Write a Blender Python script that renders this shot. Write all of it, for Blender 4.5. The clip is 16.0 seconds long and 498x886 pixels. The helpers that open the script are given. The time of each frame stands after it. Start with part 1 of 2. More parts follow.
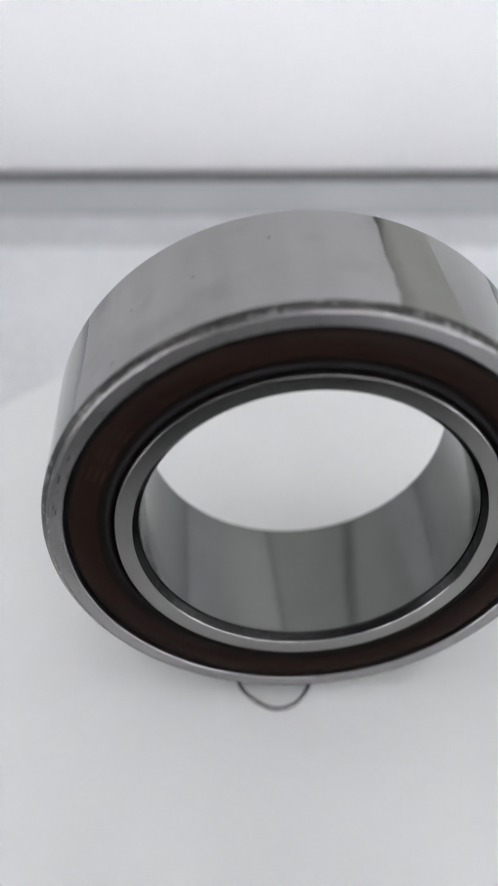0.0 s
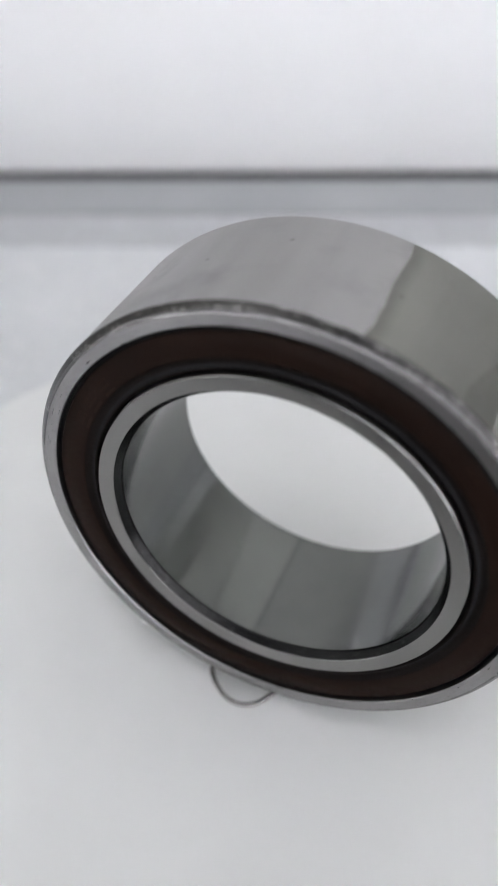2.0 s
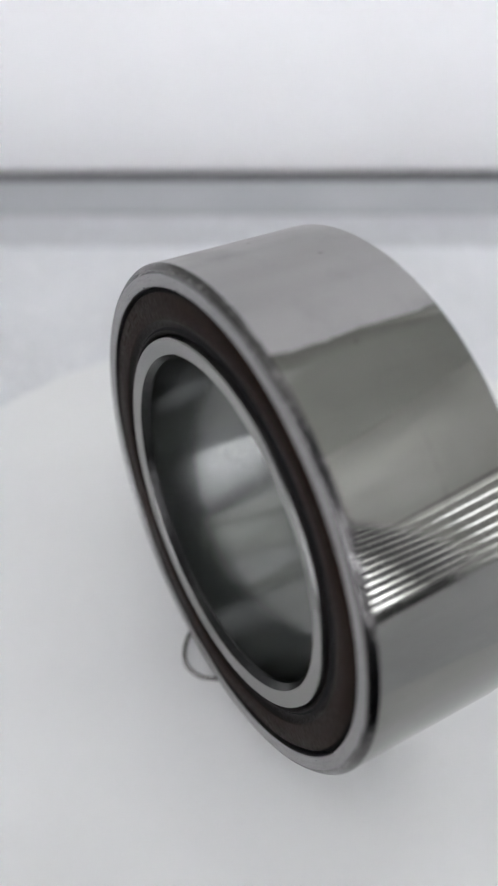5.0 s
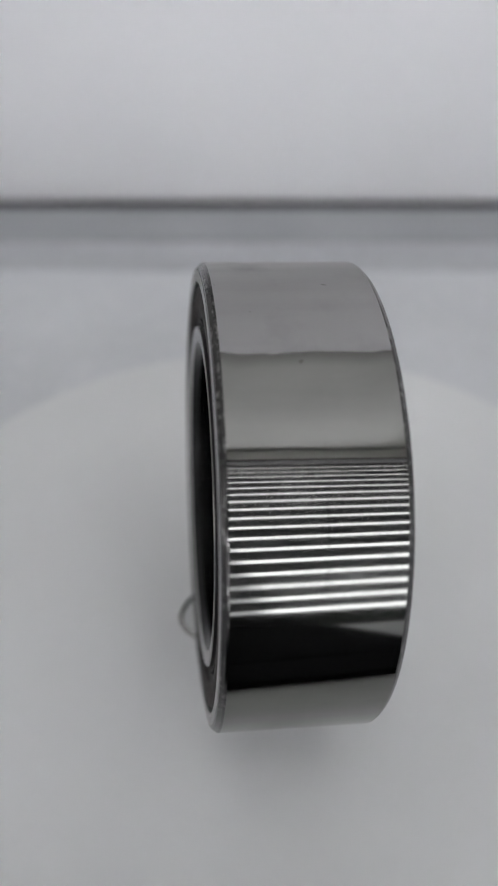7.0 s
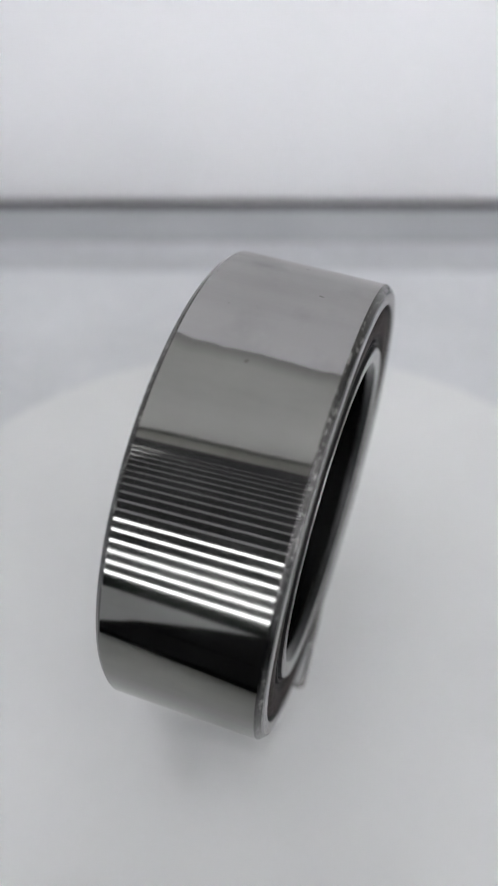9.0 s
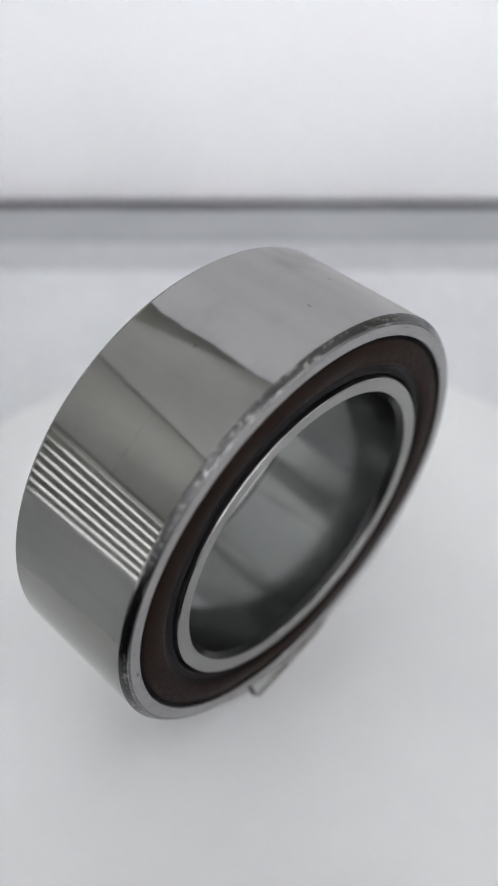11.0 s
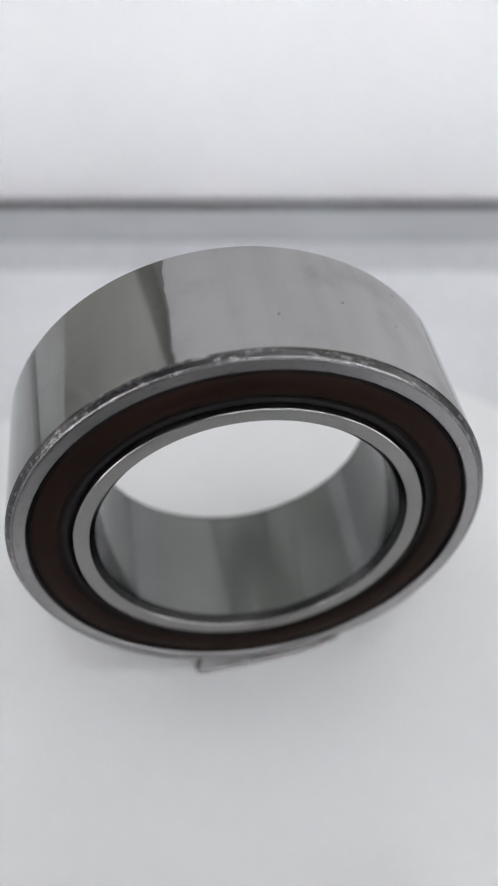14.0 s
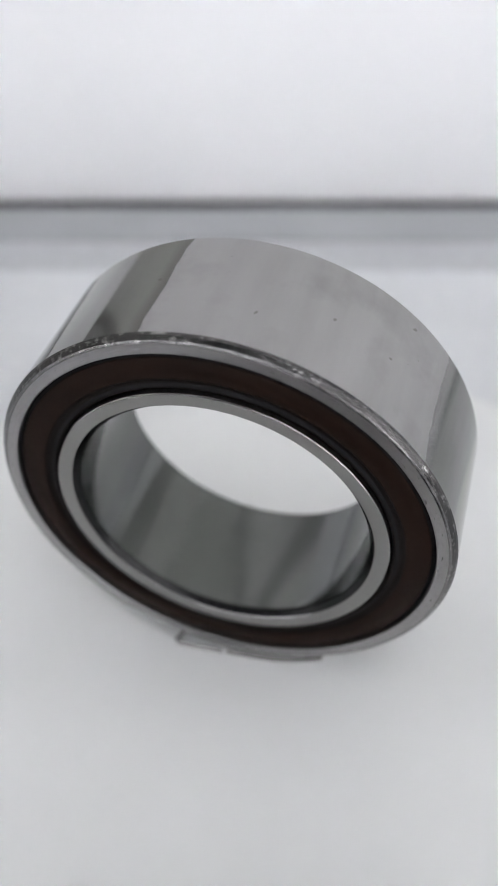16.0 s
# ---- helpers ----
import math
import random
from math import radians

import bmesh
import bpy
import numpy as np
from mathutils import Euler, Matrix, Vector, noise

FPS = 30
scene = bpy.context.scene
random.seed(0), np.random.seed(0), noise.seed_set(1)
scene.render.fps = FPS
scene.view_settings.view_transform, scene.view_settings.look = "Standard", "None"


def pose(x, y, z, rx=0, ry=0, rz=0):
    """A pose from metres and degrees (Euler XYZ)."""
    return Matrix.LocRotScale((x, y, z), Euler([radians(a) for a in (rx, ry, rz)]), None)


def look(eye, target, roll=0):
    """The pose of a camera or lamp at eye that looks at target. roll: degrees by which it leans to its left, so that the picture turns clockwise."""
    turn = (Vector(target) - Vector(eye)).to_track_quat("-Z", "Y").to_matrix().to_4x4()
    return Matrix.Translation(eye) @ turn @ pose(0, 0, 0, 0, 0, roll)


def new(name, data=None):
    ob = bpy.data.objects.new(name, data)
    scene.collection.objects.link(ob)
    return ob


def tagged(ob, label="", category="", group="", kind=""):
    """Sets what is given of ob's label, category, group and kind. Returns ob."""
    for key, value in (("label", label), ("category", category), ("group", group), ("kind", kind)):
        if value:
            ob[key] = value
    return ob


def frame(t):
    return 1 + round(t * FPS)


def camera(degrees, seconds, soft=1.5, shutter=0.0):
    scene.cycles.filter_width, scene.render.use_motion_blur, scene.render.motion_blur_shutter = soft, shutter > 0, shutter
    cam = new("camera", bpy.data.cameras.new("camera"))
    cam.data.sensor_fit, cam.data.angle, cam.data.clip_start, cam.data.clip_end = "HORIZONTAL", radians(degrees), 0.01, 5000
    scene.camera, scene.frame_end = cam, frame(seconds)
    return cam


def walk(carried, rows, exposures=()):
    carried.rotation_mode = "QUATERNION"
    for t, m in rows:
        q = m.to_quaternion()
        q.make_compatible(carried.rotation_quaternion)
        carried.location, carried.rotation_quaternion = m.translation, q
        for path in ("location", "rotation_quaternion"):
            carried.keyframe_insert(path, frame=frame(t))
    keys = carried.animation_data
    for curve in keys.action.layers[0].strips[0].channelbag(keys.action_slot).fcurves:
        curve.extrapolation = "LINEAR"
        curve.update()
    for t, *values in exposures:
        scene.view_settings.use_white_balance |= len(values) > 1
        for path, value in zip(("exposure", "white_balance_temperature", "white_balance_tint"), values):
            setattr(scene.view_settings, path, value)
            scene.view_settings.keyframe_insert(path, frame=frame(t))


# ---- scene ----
cam = camera(31.22, 16.0, soft=1.5)
cam.data.dof.use_dof = True
cam.data.dof.focus_distance = 0.105
cam.data.dof.aperture_fstop = 21.0

EXPOSURES = [(0.0, 0.03), (5.2, 0.03), (5.8, -0.08), (6.0, -0.18), (6.5, -0.66), (7.0, -0.58), (7.5, -0.33), (8.0, -0.05), (8.5, -0.09), (9.0, -0.17), (9.2, -0.17), (11.3, 0.01), (16.0, 0.01)]
# the room: window wall to the south, smaller windows east and west
WINDOW_D, WINDOW_TOP, WINDOW_FOOT, HALF_W = 0.42, 0.735, -0.05, 0.9
SIDE_TOP, SIDE_FOOT = 0.36, -0.13
SKY_GLOW, MIDDLE_GLOW, LOW_GLOW, DIM_GLOW, SIDE_GLOW = 8.5, 4.0, 1.6, 0.35, 0.24
SIDE_BRIGHT = {-1: 3.0, 1: 4.5}
FILL_AT, FILL_SIZE, FILL_POWER = (-0.22, 0.0, 1.02), (1.3, 0.85), 1.15
CEIL_Z, FLOOR_Z, NORTH_Y = 1.05, -1.0, 0.66
PANEL_TOP = 0.062
FILM_A, FILM_B, FILM_METAL = (0.36, 0.354, 0.359), (0.305, 0.3, 0.304), 0.5
TABLE_A, TABLE_B = (0.63, 0.64, 0.66), (0.71, 0.72, 0.745)
RAIL_A, RAIL_B = (0.35, 0.36, 0.375), (0.39, 0.40, 0.415)
CEIL_A, CEIL_B = (0.72, 0.73, 0.7), (0.76, 0.77, 0.74)


def aim(x, y, z, pitch, yaw, roll):
    """The camera's pose from millimetres and degrees."""
    return pose(x / 1000, y / 1000, z / 1000, 0, 0, yaw) @ pose(0, 0, 0, 90 + pitch) @ pose(0, 0, 0, 0, 0, roll)


NEAR = (2.69, -77.04, 112.99, -44.21, 3.96, -1.44)
FAR = (-0.21, -89.60, 120.10, -42.61, 1.76, -0.17)
REST = (0.0, -88.19, 118.71, -42.50, 1.77, -0.21)


def between(a, b, s):
    return aim(*[p + (q - p) * s for p, q in zip(a, b)])


walk(cam, [(0.0, aim(*NEAR)), (2.0, aim(*NEAR)), (3.7, aim(*NEAR)), (5.2, aim(*NEAR)),
           (5.5, between(NEAR, FAR, 0.14)), (5.65, between(NEAR, FAR, 0.34)), (5.8, between(NEAR, FAR, 0.61)),
           (5.9, between(NEAR, FAR, 0.82)), (6.0, between(NEAR, FAR, 0.96)), (6.1, aim(*FAR)), (7.5, aim(*FAR)),
           (9.2, aim(*FAR)), (11.3, aim(*REST)), (13.5, aim(*REST)), (16.0, aim(*REST))],
     exposures=EXPOSURES)

# ---- light ----
world = bpy.data.worlds.new("sky")
world.use_nodes = True
scene.world = world
sky = world.node_tree.nodes.new("ShaderNodeTexSky")
sky.sky_type, sky.sun_disc, sky.sun_elevation, sky.sun_rotation = "NISHITA", False, radians(40), radians(180)
world.node_tree.links.new(sky.outputs[0], world.node_tree.nodes["Background"].inputs[0])
world.node_tree.nodes["Background"].inputs[1].default_value = 0.08


def area(name, size, power, place, target, colour):
    data = bpy.data.lights.new(name, "AREA")
    data.shape, data.size, data.size_y, data.energy, data.color = "RECTANGLE", size[0], size[1], power, colour
    ob = new(name, data)
    ob.matrix_basis = look(place, target)
    return ob


# ---- materials ----
def material(name, colour, rough=0.5, metal=0.0):
    m = bpy.data.materials.new(name)
    m.use_nodes = True
    b = m.node_tree.nodes["Principled BSDF"]
    b.inputs["Base Color"].default_value = (*colour, 1)
    b.inputs["Roughness"].default_value = rough
    b.inputs["Metallic"].default_value = metal
    return m


class Graph:
    """Shortcuts for the nodes of a material."""

    def __init__(self, m):
        self.tree = m.node_tree
        self.bsdf = m.node_tree.nodes["Principled BSDF"]

    def node(self, kind, **values):
        n = self.tree.nodes.new(kind)
        for key, value in values.items():
            n.inputs[key].default_value = value
        return n

    def link(self, a, b):
        self.tree.links.new(a, b)

    def place(self, scale=(1, 1, 1)):
        co = self.tree.nodes.new("ShaderNodeTexCoord")
        mp = self.tree.nodes.new("ShaderNodeMapping")
        mp.inputs["Scale"].default_value = scale
        self.link(co.outputs["Object"], mp.inputs[0])
        return mp.outputs[0]

    def noise(self, scale, where=None, detail=4.0, rough=0.55):
        n = self.node("ShaderNodeTexNoise", Scale=scale, Detail=detail, Roughness=rough)
        if where is not None:
            self.link(where, n.inputs["Vector"])
        return n.outputs["Fac"]

    def math(self, kind, a, b=0.0, c=0.0):
        n = self.tree.nodes.new("ShaderNodeMath")
        n.operation = kind
        for i, v in enumerate((a, b, c)):
            if isinstance(v, (int, float)):
                n.inputs[i].default_value = v
            else:
                self.link(v, n.inputs[i])
        return n.outputs[0]

    def spread(self, fac, lo, hi, a, b):
        n = self.tree.nodes.new("ShaderNodeMapRange")
        for i, v in enumerate((fac, lo, hi, a, b)):
            if isinstance(v, (int, float)):
                n.inputs[i].default_value = v
            else:
                self.link(v, n.inputs[i])
        return n.outputs[0]

    def mix(self, fac, a, b):
        n = self.tree.nodes.new("ShaderNodeMix")
        n.data_type = "RGBA"
        if isinstance(fac, (int, float)):
            n.inputs[0].default_value = fac
        else:
            self.link(fac, n.inputs[0])
        for i, v in ((6, a), (7, b)):
            if isinstance(v, tuple):
                n.inputs[i].default_value = (*v, 1)
            else:
                self.link(v, n.inputs[i])
        return n.outputs[2]

    def bump(self, height, strength, distance):
        n = self.node("ShaderNodeBump", Strength=strength, Distance=distance)
        self.link(height, n.inputs["Height"])
        self.link(n.outputs[0], self.bsdf.inputs["Normal"])

    def set(self, name, value):
        self.link(value, self.bsdf.inputs[name])


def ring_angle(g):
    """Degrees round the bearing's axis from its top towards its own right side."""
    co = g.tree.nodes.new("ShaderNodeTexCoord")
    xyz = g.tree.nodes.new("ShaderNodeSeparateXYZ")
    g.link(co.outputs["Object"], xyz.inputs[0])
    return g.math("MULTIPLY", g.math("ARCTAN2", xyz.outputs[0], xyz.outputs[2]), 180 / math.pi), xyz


def barrel_steel():
    """Ground steel with a dried film of oil over the crown of the barrel, that ends in a wavy edge."""
    m = material("ground_steel_barrel", (0.38, 0.38, 0.365), 0.14, 1.0)
    g = Graph(m)
    angle, xyz = ring_angle(g)
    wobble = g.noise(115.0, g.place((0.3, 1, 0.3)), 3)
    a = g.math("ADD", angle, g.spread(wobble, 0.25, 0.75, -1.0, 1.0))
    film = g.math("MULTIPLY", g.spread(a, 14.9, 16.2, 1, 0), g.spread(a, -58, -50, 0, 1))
    smudge = g.spread(g.noise(95.0, g.place(), 4), 0.52, 0.72, 0, 1)
    fine = g.noise(900.0, g.place((1, 0.06, 1)), 3)
    speck = g.spread(g.noise(620.0, g.place(), 1), 0.765, 0.79, 0, 1)
    polished = g.mix(g.spread(g.noise(60.0, g.place(), 5), 0.3, 0.7, 0, 1), (0.196, 0.196, 0.184), (0.228, 0.228, 0.214))
    # thin residue left in patches on the bare steel
    residue = g.spread(g.noise(48.0, g.place((1.3, 0.5, 1.3)), 5, 0.6), 0.44, 0.66, 0, 0.85)
    polished = g.mix(residue, polished, (0.265, 0.265, 0.25))
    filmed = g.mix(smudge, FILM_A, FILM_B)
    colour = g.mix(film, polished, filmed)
    # the dark bead of oil along the film's edge
    rim = g.math("MULTIPLY", g.spread(a, 15.3, 15.9, 0, 1), g.spread(a, 16.2, 19.0, 1, 0))
    colour = g.mix(g.math("MULTIPLY", rim, 0.42), colour, (0.06, 0.06, 0.055))
    # soft streaks of oil on the bare steel
    streak = g.spread(g.noise(150.0, g.place((1, 0.12, 1)), 4), 0.45, 0.7, 0, 0.22)
    colour = g.mix(streak, colour, (0.13, 0.13, 0.12))
    # hairline scratches round the barrel
    for at, wide, strong in ((0.0009, 0.0001, 0.18),):
        off = g.math("ABSOLUTE", g.math("SUBTRACT", g.math("ADD", xyz.outputs[1], g.spread(g.noise(160.0, g.place(), 2), 0.3, 0.7, -0.00012, 0.00012)), at))
        line = g.math("MULTIPLY", g.spread(off, wide, wide * 2.2, strong, 0), g.math("MULTIPLY", g.spread(angle, 33, 43, 0, 1), g.spread(angle, 64, 69, 1, 0)))
        line = g.math("MULTIPLY", line, g.spread(g.noise(420.0, g.place(), 2), 0.36, 0.52, 0.1, 1))
        colour = g.mix(line, colour, (0.03, 0.03, 0.028))
    colour = g.mix(g.math("MULTIPLY", speck, 0.6), colour, (0.12, 0.11, 0.1))
    g.set("Base Color", colour)
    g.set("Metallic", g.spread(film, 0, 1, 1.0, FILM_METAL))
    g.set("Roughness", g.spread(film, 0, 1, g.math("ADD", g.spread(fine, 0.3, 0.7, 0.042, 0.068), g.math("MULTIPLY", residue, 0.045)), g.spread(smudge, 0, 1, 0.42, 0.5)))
    g.bump(fine, 0.05, 0.00001)
    return m


def turned_steel(name, colour, rough, scratch, seed):
    """Steel with turning marks round the axis and short scratches."""
    m = material(name, colour, rough, 1.0)
    g = Graph(m)
    angle, xyz = ring_angle(g)
    radius = g.math("SQRT", g.math("ADD", g.math("MULTIPLY", xyz.outputs[0], xyz.outputs[0]), g.math("MULTIPLY", xyz.outputs[2], xyz.outputs[2])))
    polar = g.tree.nodes.new("ShaderNodeCombineXYZ")
    g.link(g.math("MULTIPLY", angle, 0.06), polar.inputs[0])
    g.link(g.math("MULTIPLY", radius, 900.0), polar.inputs[1])
    g.link(g.math("MULTIPLY", xyz.outputs[1], 500.0), polar.inputs[2])
    marks = g.noise(3.0 + seed, polar.outputs[0], 5)
    dents = g.noise(1300.0, g.place(), 4)
    worn = g.spread(g.math("MULTIPLY", marks, dents), 0.27, 0.42, 0, 0.6)
    dark = tuple(c * 0.55 for c in colour) if colour[0] > 0.2 else (0.62, 0.61, 0.6)
    g.set("Base Color", g.mix(g.math("MULTIPLY", worn, scratch), colour, dark))
    vary = min(0.3, scratch * 0.8)
    g.set("Roughness", g.spread(marks, 0.3, 0.7, rough * (1 - vary), rough * (1 + vary)))
    if scratch > 0.1:
        g.bump(g.math("ADD", marks, g.math("MULTIPLY", dents, scratch)), 0.05 * scratch, 0.00004)
    return m


def seal_rubber():
    m = material("brown_rubber", (0.042, 0.02, 0.014), 0.42)
    g = Graph(m)
    n = g.noise(70.0, g.place(), 5)
    fine = g.noise(1500.0, g.place(), 3)
    g.set("Base Color", g.mix(g.spread(n, 0.3, 0.7, 0, 1), (0.0082, 0.0039, 0.0025), (0.0125, 0.006, 0.0038)))
    g.set("Roughness", g.spread(fine, 0.3, 0.7, 0.42, 0.56))
    g.bsdf.inputs["Specular IOR Level"].default_value = 0.06
    g.bump(fine, 0.15, 0.00005)
    return m


def white_plastic():
    m = material("matt_white_plastic", (0.8, 0.8, 0.8), 0.55)
    g = Graph(m)
    n = g.noise(22.0, g.place(), 5)
    fine = g.noise(1400.0, g.place(), 3)
    g.set("Base Color", g.mix(g.spread(n, 0.3, 0.7, 0, 1), (0.755, 0.76, 0.76), (0.79, 0.795, 0.795)))
    g.bump(fine, 0.08, 0.0001)
    return m


def pebbled(name, a, b, scale, rough):
    """A grained sheet with pale beads painted in for the glints of its pebbles."""
    m = material(name, a, rough)
    g = Graph(m)
    v = g.node("ShaderNodeTexVoronoi", Scale=scale)
    g.link(g.place(), v.inputs["Vector"])
    patch = g.noise(scale * 0.06, g.place(), 4)
    pale = g.mix(g.spread(patch, 0.3, 0.7, 0, 1), a, b)
    bead = g.math("MULTIPLY", g.spread(v.outputs["Distance"], 0.1, 0.45, 1, 0), g.spread(g.noise(scale * 0.3, g.place(), 2), 0.42, 0.62, 0, 0.8))
    g.set("Base Color", g.mix(bead, pale, tuple(min(0.85, c * 1.5) for c in b)))
    grain = g.spread(v.outputs["Distance"], 0.0, 0.6, 1, 0)
    g.set("Roughness", g.spread(patch, 0.35, 0.65, rough * 0.7, rough * 1.2))
    g.bump(g.math("ADD", grain, g.math("MULTIPLY", g.noise(scale * 3, g.place(), 2), 0.4)), 0.55, 0.0006)
    return m


def mottled(name, a, b, scale, rough, metal=0.0, strength=0.1, depth=0.0004):
    m = material(name, a, rough, metal)
    g = Graph(m)
    n = g.noise(scale, g.place(), 5)
    fine = g.noise(scale * 12, g.place(), 3)
    g.set("Base Color", g.mix(g.spread(n, 0.3, 0.7, 0, 1), a, b))
    g.set("Roughness", g.spread(fine, 0.3, 0.7, rough * 0.85, rough * 1.15))
    g.bump(fine, strength, depth)
    return m


def glowing(name, colour, strength):
    m = material(name, colour, 1.0)
    b = m.node_tree.nodes["Principled BSDF"]
    b.inputs["Emission Color"].default_value = (*colour, 1)
    b.inputs["Emission Strength"].default_value = strength
    return m


STEEL_BARREL = barrel_steel()
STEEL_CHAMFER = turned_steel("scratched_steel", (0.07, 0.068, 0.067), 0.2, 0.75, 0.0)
STEEL_FACE = turned_steel("turned_steel", (0.33, 0.322, 0.322), 0.34, 0.3, 1.3)
# scratched edge in steel brighter than the chamfer, put in for its glint
STEEL_EDGE = turned_steel("bright_glint_edge", (0.19, 0.185, 0.185), 0.24, 0.7, 0.4)
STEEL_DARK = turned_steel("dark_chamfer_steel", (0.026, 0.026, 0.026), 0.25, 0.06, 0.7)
STEEL_INNER = turned_steel("fine_turned_steel", (0.26, 0.257, 0.25), 0.19, 0.06, 2.1)
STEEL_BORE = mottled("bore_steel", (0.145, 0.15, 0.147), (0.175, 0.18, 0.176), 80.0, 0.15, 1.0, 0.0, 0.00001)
RUBBER = seal_rubber()
RUBBER_LIP = mottled("dark_rubber", (0.003, 0.0018, 0.0015), (0.0045, 0.0027, 0.0022), 200.0, 0.5)
# black on the groove walls, painting the shade inside the gaps
BLACK_GAP = mottled("black_gap_shade", (0.008, 0.007, 0.007), (0.012, 0.011, 0.01), 200.0, 0.4)
STAMP = mottled("faint_stamp", (0.0135, 0.0072, 0.005), (0.017, 0.009, 0.006), 900.0, 0.6)
for soft in (RUBBER_LIP, STAMP):
    soft.node_tree.nodes["Principled BSDF"].inputs["Specular IOR Level"].default_value = 0.08
WIRE = mottled("bright_wire", (0.4, 0.39, 0.38), (0.3, 0.29, 0.28), 300.0, 0.2, 1.0)
PLASTIC = white_plastic()
TABLE = pebbled("grained_grey_sheet", TABLE_A, TABLE_B, 620.0, 0.5)
REAR_SHADE = pebbled("shaded_rear_sheet", (0.46, 0.47, 0.49), (0.52, 0.53, 0.55), 620.0, 0.5)
RAIL = mottled("grey_rail_paint", RAIL_A, RAIL_B, 40.0, 0.45)
PANEL = mottled("white_panel_paint", (0.8, 0.8, 0.81), (0.83, 0.83, 0.84), 12.0, 0.6)
WALL = mottled("wall_paint", (0.78, 0.78, 0.76), (0.82, 0.82, 0.8), 3.0, 0.8)
CEILING = mottled("ceiling_paint", CEIL_A, CEIL_B, 3.0, 0.85)
FLOOR = mottled("dark_floor", (0.12, 0.11, 0.1), (0.16, 0.15, 0.13), 4.0, 0.6)
SLAT = mottled("dark_slat_paint", (0.095, 0.09, 0.1), (0.12, 0.115, 0.125), 20.0, 0.4)
PALE_SLAT = mottled("pale_slat_paint", (0.46, 0.46, 0.44), (0.5, 0.5, 0.48), 20.0, 0.5)
UNDER_DARK = mottled("dark_below_window", (0.04, 0.04, 0.042), (0.055, 0.055, 0.057), 9.0, 0.7)
BLACK = mottled("black_plastic", (0.012, 0.012, 0.013), (0.018, 0.018, 0.019), 90.0, 0.85)
BLACK.node_tree.nodes["Principled BSDF"].inputs["Specular IOR Level"].default_value = 0.06
GAP_SHADE = mottled("dark_gap_shade", (0.02, 0.02, 0.022), (0.028, 0.028, 0.03), 60.0, 0.7)
CREASE_SHADE = mottled("grey_crease_shade", (0.17, 0.175, 0.18), (0.2, 0.205, 0.21), 60.0, 0.7)
DAYLIGHT = glowing("bright_daylight", (0.957, 0.962, 1.0), SKY_GLOW)
LOW_DIM = glowing("low_dim_glow", (0.957, 0.962, 1.0), LOW_GLOW)
MIDDLE_DIM = glowing("middle_dim_glow", (0.957, 0.962, 1.0), MIDDLE_GLOW)
DIM_PANEL = glowing("dim_panel_glow", (0.957, 0.962, 1.0), DIM_GLOW)
TUBE_LIGHT = glowing("tube_glow", (1.0, 1.0, 0.97), 1.8)
BAND_GREY = mottled("grey_band_paint", (0.6, 0.6, 0.59), (0.65, 0.65, 0.64), 6.0, 0.5)
BAND_DARK = mottled("dark_band_paint", (0.3, 0.3, 0.3), (0.34, 0.34, 0.34), 8.0, 0.5)
SIDE_LIGHT = {sign: glowing("side_daylight", (0.957, 0.962, 1.0), glow) for sign, glow in SIDE_BRIGHT.items()}
SIDE_DIM = glowing("side_dim_glow", (0.95, 0.98, 0.97), SIDE_GLOW)
LAMP_WHITE = material("lamp_white", (0.8, 0.8, 0.8), 0.5)


# ---- mesh helpers ----
def part(name, bm, mats, parent=None, label=""):
    mesh = bpy.data.meshes.new(name)
    bm.to_mesh(mesh)
    bm.free()
    for m in (mats if isinstance(mats, (list, tuple)) else [mats]):
        mesh.materials.append(m)
    ob = new(name, mesh)
    if parent is not None:
        ob.parent = parent
    return tagged(ob, label) if label else ob


def lathe(profile, steps=192, slots=None, closed=True):
    """Turns a profile of (radius, along) in metres round the local y axis."""
    bm = bmesh.new()
    rings = []
    for r, a in profile:
        rings.append([bm.verts.new((r * math.sin(2 * math.pi * i / steps), a, r * math.cos(2 * math.pi * i / steps))) for i in range(steps)])
    n = len(rings)
    for k in range(n if closed else n - 1):
        one, two = rings[k], rings[(k + 1) % n]
        for i in range(steps):
            f = bm.faces.new((one[i], one[(i + 1) % steps], two[(i + 1) % steps], two[i]))
            f.smooth = True
            f.material_index = slots[k] if slots else 0
    bmesh.ops.recalc_face_normals(bm, faces=bm.faces)
    return bm


def sharpen(ob, degrees=12):
    """Marks the creases of a smooth mesh."""
    bm = bmesh.new()
    bm.from_mesh(ob.data)
    for e in bm.edges:
        if len(e.link_faces) == 2 and e.calc_face_angle(0) > radians(degrees):
            e.smooth = False
    bm.to_mesh(ob.data)
    bm.free()
    return ob


def box(bm, x0, x1, y0, y1, z0, z1, bevel=0.0):
    made = bmesh.ops.create_cube(bm, size=1)
    for v in made["verts"]:
        v.co = Vector(((x0 + x1) / 2 + v.co.x * (x1 - x0), (y0 + y1) / 2 + v.co.y * (y1 - y0), (z0 + z1) / 2 + v.co.z * (z1 - z0)))
    if bevel:
        edges = list({e for v in made["verts"] for e in v.link_edges})
        bmesh.ops.bevel(bm, geom=edges, offset=bevel, segments=2, profile=0.6, affect="EDGES")
    return bm


def slab(name, mat, x0, x1, y0, y1, z0, z1, bevel=0.0, parent=None, label=""):
    return part(name, box(bmesh.new(), x0, x1, y0, y1, z0, z1, bevel), mat, parent, label)


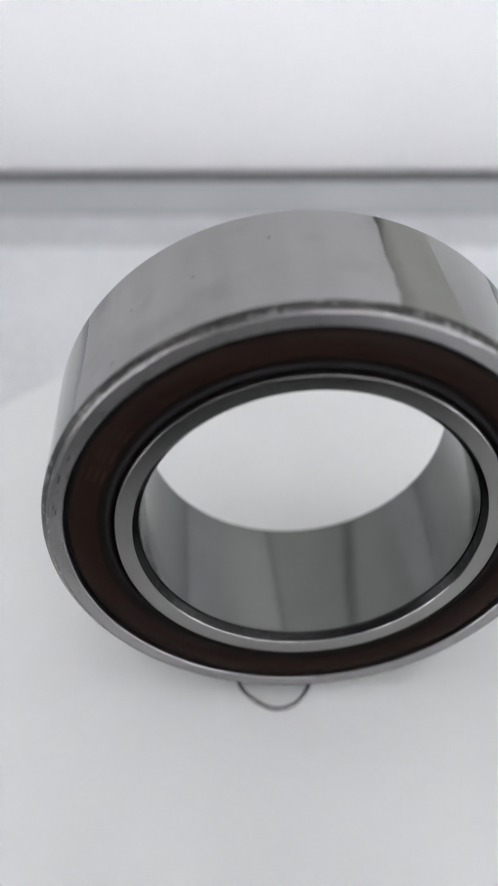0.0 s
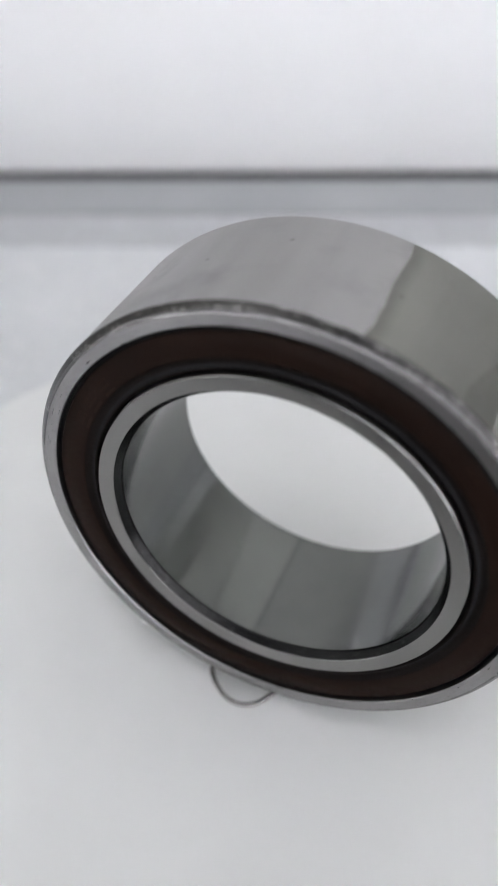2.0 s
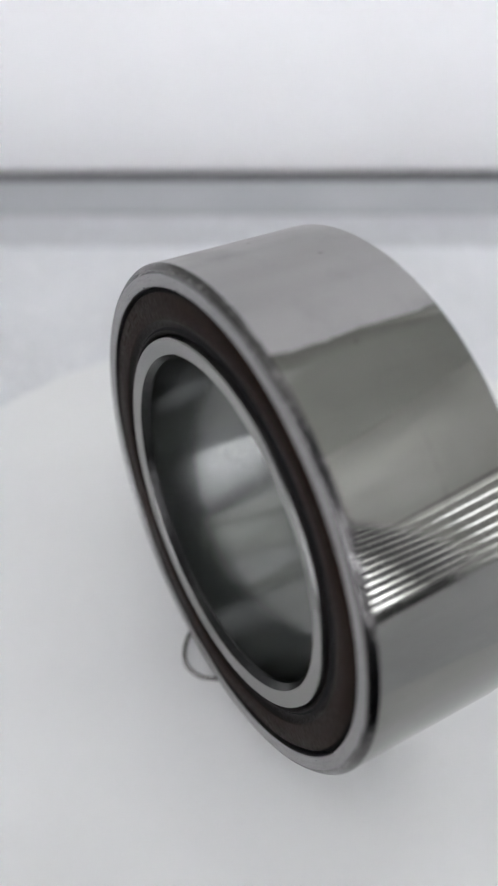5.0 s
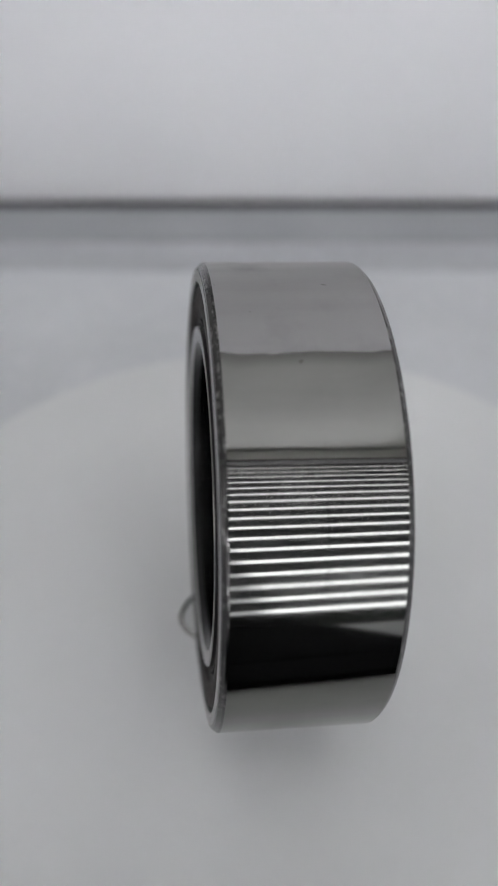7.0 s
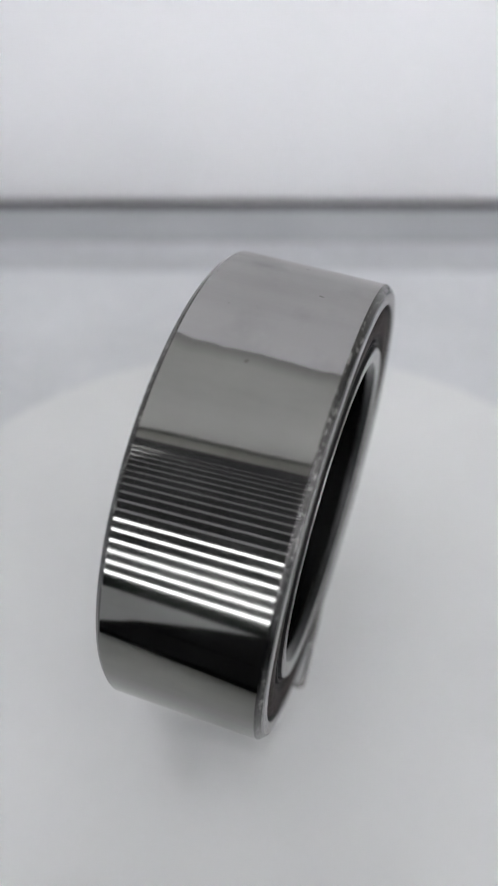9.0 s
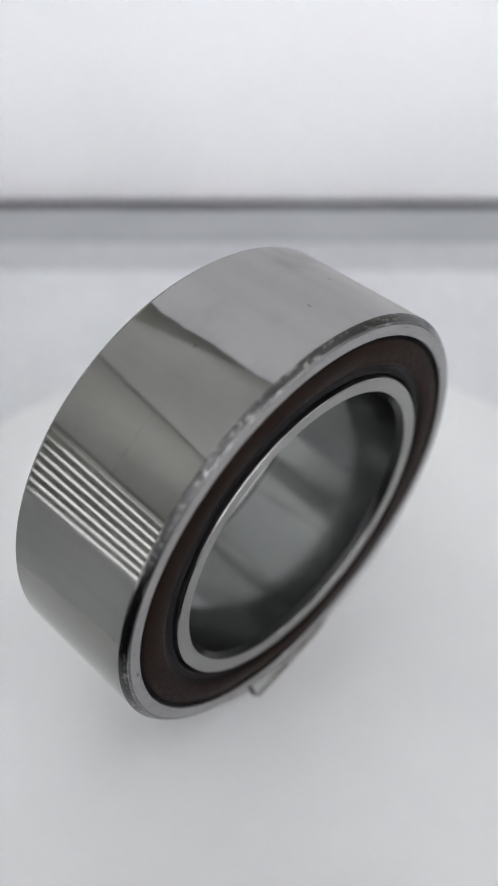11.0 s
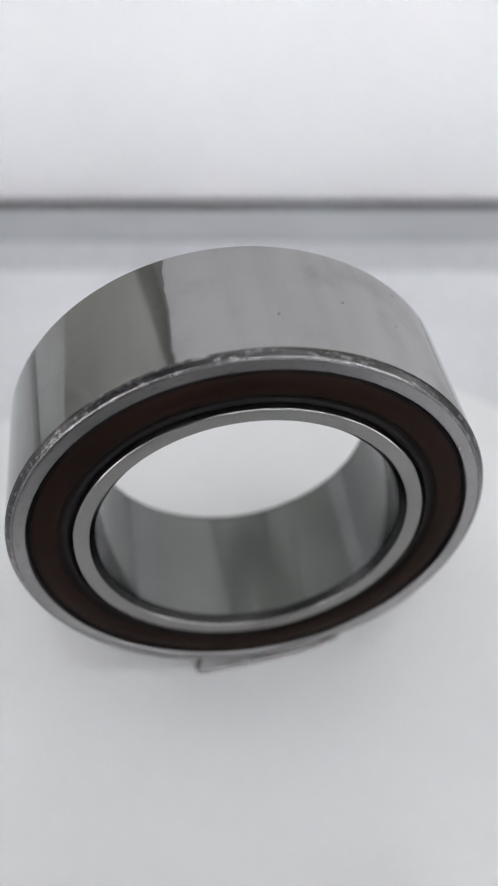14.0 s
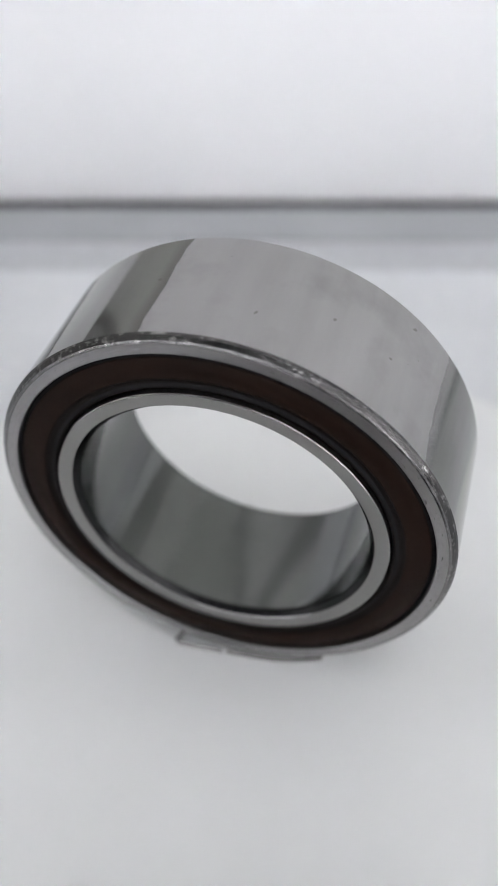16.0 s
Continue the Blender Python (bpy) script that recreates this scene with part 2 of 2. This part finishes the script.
def disc_solid(profile, steps=160):
    """A turned solid round the local z axis, from (radius, height) pairs."""
    bm = bmesh.new()
    rings = [[bm.verts.new((r * math.cos(2 * math.pi * i / steps), r * math.sin(2 * math.pi * i / steps), z)) for i in range(steps)] for r, z in profile]
    for one, two in zip(rings, rings[1:]):
        for i in range(steps):
            bm.faces.new((one[i], one[(i + 1) % steps], two[(i + 1) % steps], two[i])).smooth = True
    bm.faces.new(rings[0])
    bm.faces.new(rings[-1])
    bmesh.ops.recalc_face_normals(bm, faces=bm.faces)
    return bm


def tube(points, radius, sides=10, closed=False):
    """A round wire along points."""
    bm = bmesh.new()
    pts = [Vector(p) for p in points]
    rings = []
    for i, p in enumerate(pts):
        d = (pts[min(i + 1, len(pts) - 1)] - pts[max(i - 1, 0)]).normalized()
        side = d.cross(Vector((0, 0, 1)))
        side = side.normalized() if side.length > 1e-6 else Vector((1, 0, 0))
        up = side.cross(d).normalized()
        rings.append([bm.verts.new(p + radius * (math.cos(2 * math.pi * k / sides) * side + math.sin(2 * math.pi * k / sides) * up)) for k in range(sides)])
    for one, two in zip(rings, rings[1:]):
        for k in range(sides):
            bm.faces.new((one[k], one[(k + 1) % sides], two[(k + 1) % sides], two[k])).smooth = True
    bm.faces.new(rings[0])
    bm.faces.new(rings[-1])
    bmesh.ops.recalc_face_normals(bm, faces=bm.faces)
    return bm


# ---- the room ----
TURN = pose(0, 0, 0, 0, 0, 1.2)
TABLE_Z = -0.006


def room():
    d, w = WINDOW_D + 0.05, HALF_W
    tagged(slab("floor", FLOOR, -w - 0.1, w + 0.1, -d - 0.1, NORTH_Y + 0.06, FLOOR_Z - 0.04, FLOOR_Z), "dark floor below the table", kind="structure")
    tagged(slab("ceiling", CEILING, -w - 0.1, w + 0.1, -d - 0.1, NORTH_Y + 0.06, CEIL_Z, CEIL_Z + 0.05), "plain white ceiling", kind="structure")
    tagged(slab("wall_north", WALL, -w, w, NORTH_Y, NORTH_Y + 0.06, FLOOR_Z, CEIL_Z), "plain pale wall", kind="structure")
    # south wall with one wide window
    bm = bmesh.new()
    g = w - 0.05
    box(bm, -w, -g, -d - 0.03, -d, FLOOR_Z, CEIL_Z)
    box(bm, g, w, -d - 0.03, -d, FLOOR_Z, CEIL_Z)
    box(bm, -g, g, -d - 0.03, -d, WINDOW_TOP + 0.14, CEIL_Z)
    box(bm, -g, g, -d - 0.03, -d, FLOOR_Z, -0.16)
    tagged(part("wall_south", bm, WALL), "pale wall with a wide window", kind="structure")
    # black strip made up for the dark band mirrored under the stripes
    tagged(slab("trim", UNDER_DARK, -w + 0.002, w - 0.002, -d + 0.004, -d + 0.026, FLOOR_Z, WINDOW_FOOT), "black strip added below the window, unseen", kind="structure")
    # side walls with a smaller window each
    for name, sign in (("wall_west", -1), ("wall_east", 1)):
        x0, x1 = sorted((sign * w, sign * (w + 0.03)))
        y0, y1 = SIDE_SPAN[sign]
        bm = bmesh.new()
        box(bm, x0, x1, -d - 0.03, y0, FLOOR_Z, CEIL_Z)
        box(bm, x0, x1, y1, NORTH_Y + 0.06, FLOOR_Z, CEIL_Z)
        box(bm, x0, x1, y0, y1, SIDE_TOP, CEIL_Z)
        box(bm, x0, x1, y0, y1, FLOOR_Z, SIDE_FOOT)
        tagged(part(name, bm, WALL), "pale side wall with a window", kind="structure")


# where the side windows begin and end along the wall, and where the dimmer glow begins
SIDE_SPAN, DIM_FROM = {-1: (-0.4, 0.05), 1: (-0.4, 0.36)}, {-1: -0.19, 1: -0.07}


def blind(place, half, top, foot, pitch, wide, tilt, paint, label):
    """A blind of level slats on a head rail."""
    thing = new("window_blind")
    tagged(thing, label, "window blind", "blinds round the table")
    slat_bm = bmesh.new()
    box(slat_bm, -half, half, -0.0008, 0.0008, -wide / 2, wide / 2)
    first = part("slat", slat_bm, paint, thing)
    count = int((top - foot) / pitch)
    for i in range(count):
        ob = first if i == 0 else new("slat", first.data)
        ob.parent = thing
        ob.matrix_basis = pose(0, 0, top - pitch * (i + 0.75), tilt, 0, 0)
    slab("head_rail", paint, -half, half, -0.02, 0.02, top, top + 0.026, 0.003, thing)
    slab("bottom_rail", paint, -half, half, -0.006, 0.006, top - pitch * (count + 0.75) + 0.002, top - pitch * (count + 0.75) + 0.014, 0.002, thing)
    thing.matrix_basis = place


def outside():
    """Daylight behind the windows, and dim panels added where the mirrored stripes fade."""
    y = -WINDOW_D - 0.09
    tagged(slab("backdrop", DAYLIGHT, -HALF_W, HALF_W, y - 0.02, y - 0.01, -0.2, WINDOW_TOP + 0.25), "bright daylight outside the window", kind="structure")
    # two dimmer glow panels, made up to weaken the stripes mirrored in the barrel
    tagged(slab("backdrop", MIDDLE_DIM, -0.17, 0.05, y - 0.0098, y - 0.0092, 0.262, WINDOW_TOP + 0.25), "dimmer glow panel added outside the middle of the window", kind="structure")
    tagged(slab("backdrop", LOW_DIM, -0.11, 0.13, y - 0.0098, y - 0.0092, -0.2, 0.26), "dimmer glow panel added low outside the window", kind="structure")
    # made-up dim outline, cut to where the mirrored stripes turn dark
    bm = bmesh.new()
    edge = [(-HALF_W, 0.18), (-0.30, 0.245), (-0.06, 0.27), (-0.05, 0.32), (-0.08, 0.46), (-0.13, 0.60), (-0.16, 0.97), (-0.40, 0.97), (-0.43, 0.64), (-HALF_W, 0.64)]
    front = [bm.verts.new((x, y - 0.004, z)) for x, z in edge]
    back = [bm.verts.new((x, y - 0.009, z)) for x, z in edge]
    bm.faces.new(front)
    bm.faces.new(list(reversed(back)))
    for i in range(len(edge)):
        bm.faces.new((front[i], front[(i + 1) % len(edge)], back[(i + 1) % len(edge)], back[i]))
    bmesh.ops.recalc_face_normals(bm, faces=bm.faces)
    tagged(part("backdrop", bm, DIM_PANEL), "dim glow panel added outside the window", kind="structure")
    for sign in (-1, 1):
        x0, x1 = sorted((sign * (HALF_W + 0.09), sign * (HALF_W + 0.1)))
        y0, y1 = SIDE_SPAN[sign]
        # glow split in two, a made-up bright and dim part for the mirrored stripes
        tagged(slab("backdrop", SIDE_LIGHT[sign], x0, x1, y0 - 0.02, DIM_FROM[sign], SIDE_FOOT - 0.1, SIDE_TOP + 0.1), "bright daylight outside the side window", kind="structure")
        tagged(slab("backdrop", SIDE_DIM, x0, x1, DIM_FROM[sign] + 0.001, y1 + 0.1, SIDE_FOOT - 0.1, SIDE_TOP + 0.1), "dimmer glow panel outside the side window", kind="structure")


def north_bands():
    """Made-up strips on the wall behind the panel, mirrored as bands in the bore."""
    y = NORTH_Y
    mid_band = tagged(slab("wall_bands", BAND_GREY, -0.40, 0.185, y - 0.018, y - 0.001, FLOOR_Z, 0.98, 0.002), "grey panel between dark strips, added for reflections", kind="structure")
    for x0, x1 in ((-0.48, -0.402), (0.187, 0.215)):
        slab("side_band", BAND_DARK, x0, x1, y - 0.03, y - 0.001, FLOOR_Z, 0.98, 0.003, mid_band, "dark strip added for a mirrored band")
    slab("top_band", BAND_DARK, -0.48, 0.215, y - 0.03, y - 0.001, 0.982, 1.02, 0.003, mid_band, "dark strip across the added panel")


def tube_lamp():
    thing = new("tube_lamp")
    tagged(thing, "slim white tube lamp on the ceiling", "tube lamp")
    slab("housing", LAMP_WHITE, -0.03, 0.03, -0.046, 0.046, 0.0, 0.02, 0.003, thing)
    part("tube", tube([(0, -0.042, -0.016), (0, 0.042, -0.016)], 0.014, 16), TUBE_LIGHT, thing, "glowing white tube")
    thing.matrix_basis = pose(-0.10, 0.51, CEIL_Z - 0.021)


def table():
    thing = new("table")
    tagged(thing, "light grey grained table with a darker back rail", "table")
    thing.matrix_basis = TURN
    slab("tabletop", TABLE, -0.36, 0.36, -0.17, 0.1148, TABLE_Z - 0.02, TABLE_Z, 0.0004, thing)
    # same tabletop in a darker grey, painting the shade towards the panel
    slab("rear_shade_strip", REAR_SHADE, -0.36, 0.36, 0.115, 0.1302, TABLE_Z - 0.02, TABLE_Z, 0.0004, thing, "tabletop strip painted darker for the shade there")
    slab("back_rail", RAIL, -0.36, 0.36, 0.1318, 0.1502, TABLE_Z - 0.02, TABLE_Z - 0.0004, 0.0012, thing, "darker grey back rail")
    # grey filler whose colour stands in for the shade of the crease
    slab("crease_strip", CREASE_SHADE, -0.36, 0.36, 0.1303, 0.1317, TABLE_Z - 0.02, TABLE_Z - 0.0006, 0.0, thing, "grey strip painted in for the crease's shade")
    # near-black strip in place of the shadow between rail and panel
    slab("gap_shade_strip", GAP_SHADE, -0.36, 0.36, 0.1504, 0.156, TABLE_Z - 0.02, TABLE_Z - 0.0012, 0.0, thing, "black strip standing in for the gap's shadow")
    for x in (-0.33, 0.33):
        for y in (-0.14, 0.1):
            slab("leg", RAIL, x - 0.02, x + 0.02, y - 0.02, y + 0.02, FLOOR_Z, TABLE_Z - 0.02, 0.002, thing)


def back_panel():
    ob = slab("white_panel", PANEL, -0.5, 0.5, 0.1563, 0.168, FLOOR_Z, PANEL_TOP, 0.002)
    ob.matrix_basis = TURN
    tagged(ob, "plain white upright panel behind the table", "panel")


def dark_block():
    # Unseen block, added and sized so the barrel mirrors a dark zone.
    thing = new("dark_block")
    tagged(thing, "low black block added on the table, unseen", "stand base")
    slab("base", BLACK, -0.05, 0.042, -0.165, -0.0735, TABLE_Z, TABLE_Z + 0.014, 0.003, thing)
    slab("lip", BLACK, -0.048, 0.041, -0.0733, -0.057, TABLE_Z + 0.0085, TABLE_Z + 0.014, 0.001, thing)
    for x in (-0.035, 0.028):
        part("foot_pad", disc_solid([(0.009, 0), (0.009, 0.0012), (0.008, 0.0018)], 24), BLACK, thing).matrix_basis = pose(x, -0.15, TABLE_Z + 0.014)


def overhead_fill():
    # Unseen fill light, added to brighten the table from above.
    thing = new("ceiling_fill")
    tagged(thing, "large flat white panel with an added fill light", "ceiling lamp")
    thing.matrix_basis = pose(FILL_AT[0], FILL_AT[1], FILL_AT[2] + 0.004)
    h, k = FILL_SIZE[0] / 2 + 0.012, FILL_SIZE[1] / 2 + 0.012
    part("housing", box(bmesh.new(), -h, h, -k, k, 0, CEIL_Z - FILL_AT[2] - 0.005, 0.004), LAMP_WHITE, thing)
    area("fill_light", FILL_SIZE, FILL_POWER, FILL_AT, (FILL_AT[0], FILL_AT[1] + 0.0001, 0), (0.957, 0.962, 1.0))


# ---- the turning things ----
def bearing():
    thing = new("ball_bearing")
    tagged(thing, "polished steel ball bearing with brown rubber seals, standing on its rim", "bearing")
    mm = 0.001
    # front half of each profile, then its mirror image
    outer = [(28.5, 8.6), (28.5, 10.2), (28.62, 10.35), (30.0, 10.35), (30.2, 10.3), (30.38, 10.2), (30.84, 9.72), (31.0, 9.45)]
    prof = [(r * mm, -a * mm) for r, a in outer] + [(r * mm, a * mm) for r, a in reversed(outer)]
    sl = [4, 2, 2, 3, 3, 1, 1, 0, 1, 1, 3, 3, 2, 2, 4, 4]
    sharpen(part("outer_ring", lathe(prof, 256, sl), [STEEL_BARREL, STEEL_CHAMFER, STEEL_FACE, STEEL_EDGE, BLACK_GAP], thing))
    inner = [(22.75, 8.6), (22.75, 10.22), (22.62, 10.35), (20.84, 10.19), (20.73, 10.1), (20.1, 9.3), (20.0, 9.05)]
    prof = [(r * mm, -a * mm) for r, a in inner] + [(r * mm, a * mm) for r, a in reversed(inner)]
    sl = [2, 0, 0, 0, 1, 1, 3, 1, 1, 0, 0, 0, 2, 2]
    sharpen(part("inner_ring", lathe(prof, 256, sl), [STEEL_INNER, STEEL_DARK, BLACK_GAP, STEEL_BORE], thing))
    # rubber seals: outer bead, flat washer, step and lip
    shape = [(28.5, 9.2), (28.44, 9.3), (28.3, 9.3), (28.0, 9.4), (27.9, 9.95), (27.75, 10.12), (24.95, 10.12), (24.7, 10.02), (24.45, 9.72), (23.8, 9.6),
             (23.5, 9.86), (23.3, 9.9), (23.12, 9.78), (23.0, 9.5), (22.78, 9.2)]
    # slot 2 paints the seal's grooves black for the shade in them
    slots = [2, 2, 2, 2, 0, 0, 0, 1, 1, 2, 1, 1, 1, 2, 2]
    for sign in (-1, 1):
        marks = ((-66.0, 4.6), (-58.8, 5.0), (-51.4, 4.6), (43.4, 1.2), (48.4, 2.4), (51.6, 1.0)) if sign < 0 else ()
        seal = part("seal", lathe([(r * mm, sign * a * mm) for r, a in shape], 192, slots), [RUBBER, RUBBER_LIP, BLACK], thing, "dark brown rubber seal")
        # faint marks pressed into the washer: plain bars
        for at, wide in marks:
            for j in range(3 if at < 0 else 1):
                r0 = (24.9 + 0.78 * j if at < 0 else 26.6) * mm
                bm = bmesh.new()
                steps = 5
                low, high = [], []
                for i in range(steps + 1):
                    an = radians(at - wide / 2 + wide * i / steps)
                    y = sign * 10.126 * mm
                    low.append(bm.verts.new((r0 * math.sin(an), y, r0 * math.cos(an))))
                    high.append(bm.verts.new(((r0 + 0.36 * mm) * math.sin(an), y, (r0 + 0.36 * mm) * math.cos(an))))
                for i in range(steps):
                    bm.faces.new((low[i], low[i + 1], high[i + 1], high[i]))
                part("stamp_bar", bm, STAMP, seal)
    part("cage", lathe([(23.0 * mm, -8.4 * mm), (28.4 * mm, -8.4 * mm), (28.4 * mm, 8.4 * mm), (23.0 * mm, 8.4 * mm)], 96), BLACK_GAP, thing)
    return thing


def turntable():
    thing = new("turntable")
    tagged(thing, "round matt white turntable plate on the grey table", "turntable")
    mm = 0.001
    part("plate", disc_solid([(70.1 * mm, -4.2 * mm), (71.3 * mm, -3.4 * mm), (71.5 * mm, -0.8 * mm), (71.1 * mm, -0.15 * mm), (70.5 * mm, 0)], 220), PLASTIC, thing)
    part("base", disc_solid([(55 * mm, -6 * mm), (55 * mm, -4.2 * mm)], 96), BLACK, thing)
    return thing


def wire_chock():
    thing = new("wire_clip")
    tagged(thing, "small bent steel wire clip propping the bearing on the turntable", "wire clip")
    # a loop in front, two legs and a crossbar behind
    ctrl = [(4.0, 8.8), (-3.8, 8.0), (-9.6, 6.25), (-10.4, 5.6), (-9.9, 4.2), (-7.2, -4.0), (-5.6, -8.6), (-4.7, -11.1), (-2.6, -13.2), (-0.2, -14.25), (2.3, -13.7),
            (4.2, -11.6), (5.6, -8.0), (8.0, -1.0), (11.0, 6.0), (12.1, 8.5), (11.7, 9.35), (10.6, 9.4), (4.6, 8.95)]
    pts = []
    for i in range(len(ctrl) - 1):
        p0, p1, p2, p3 = [Vector((*ctrl[min(max(i + k, 0), len(ctrl) - 1)], 0)) for k in (-1, 0, 1, 2)]
        for s in range(6):
            t = s / 6
            pts.append(0.5 * (2 * p1 + (p2 - p0) * t + (2 * p0 - 5 * p1 + 4 * p2 - p3) * t * t + (3 * p1 - p0 - 3 * p2 + p3) * t ** 3))
    pts.append(Vector((*ctrl[-1], 0)))
    part("wire", tube([(p.x / 1000, p.y / 1000, 0.00036) for p in pts], 0.00034, 12), WIRE, thing)
    return thing


room()
outside()
blind(pose(0, -WINDOW_D, 0, 0, 0, 180), HALF_W - 0.004, WINDOW_TOP, WINDOW_FOOT, 0.044, 0.0315, 8, SLAT, "dark slatted blind before a wide bright window")
for sign in (-1, 1):
    low, high = SIDE_SPAN[sign]
    blind(pose(sign * (HALF_W - 0.03), (low + high) / 2, 0, 0, 0, -90 * sign), (high - low) / 2 + 0.005, SIDE_TOP, SIDE_FOOT, 0.058, 0.041, 8, PALE_SLAT, "pale slatted blind before a side window")
north_bands()
tube_lamp()
table()
back_panel()
dark_block()
overhead_fill()
BEARING, PLATE, CLIP = bearing(), turntable(), wire_chock()


def motions():
    """Everything on the turntable turns clockwise by 12.56 degrees a second."""
    rest = pose(0.0040, 0.00013, 0.0322, -3.7, 0, 0)
    times = [i * 0.25 for i in range(65)]
    turns = [(t, pose(0, 0, 0, 0, 0, 5.82 - 12.564 * t)) for t in times]
    walk(PLATE, turns)
    walk(CLIP, turns)
    walk(BEARING, [(t, m @ rest) for t, m in turns])


motions()
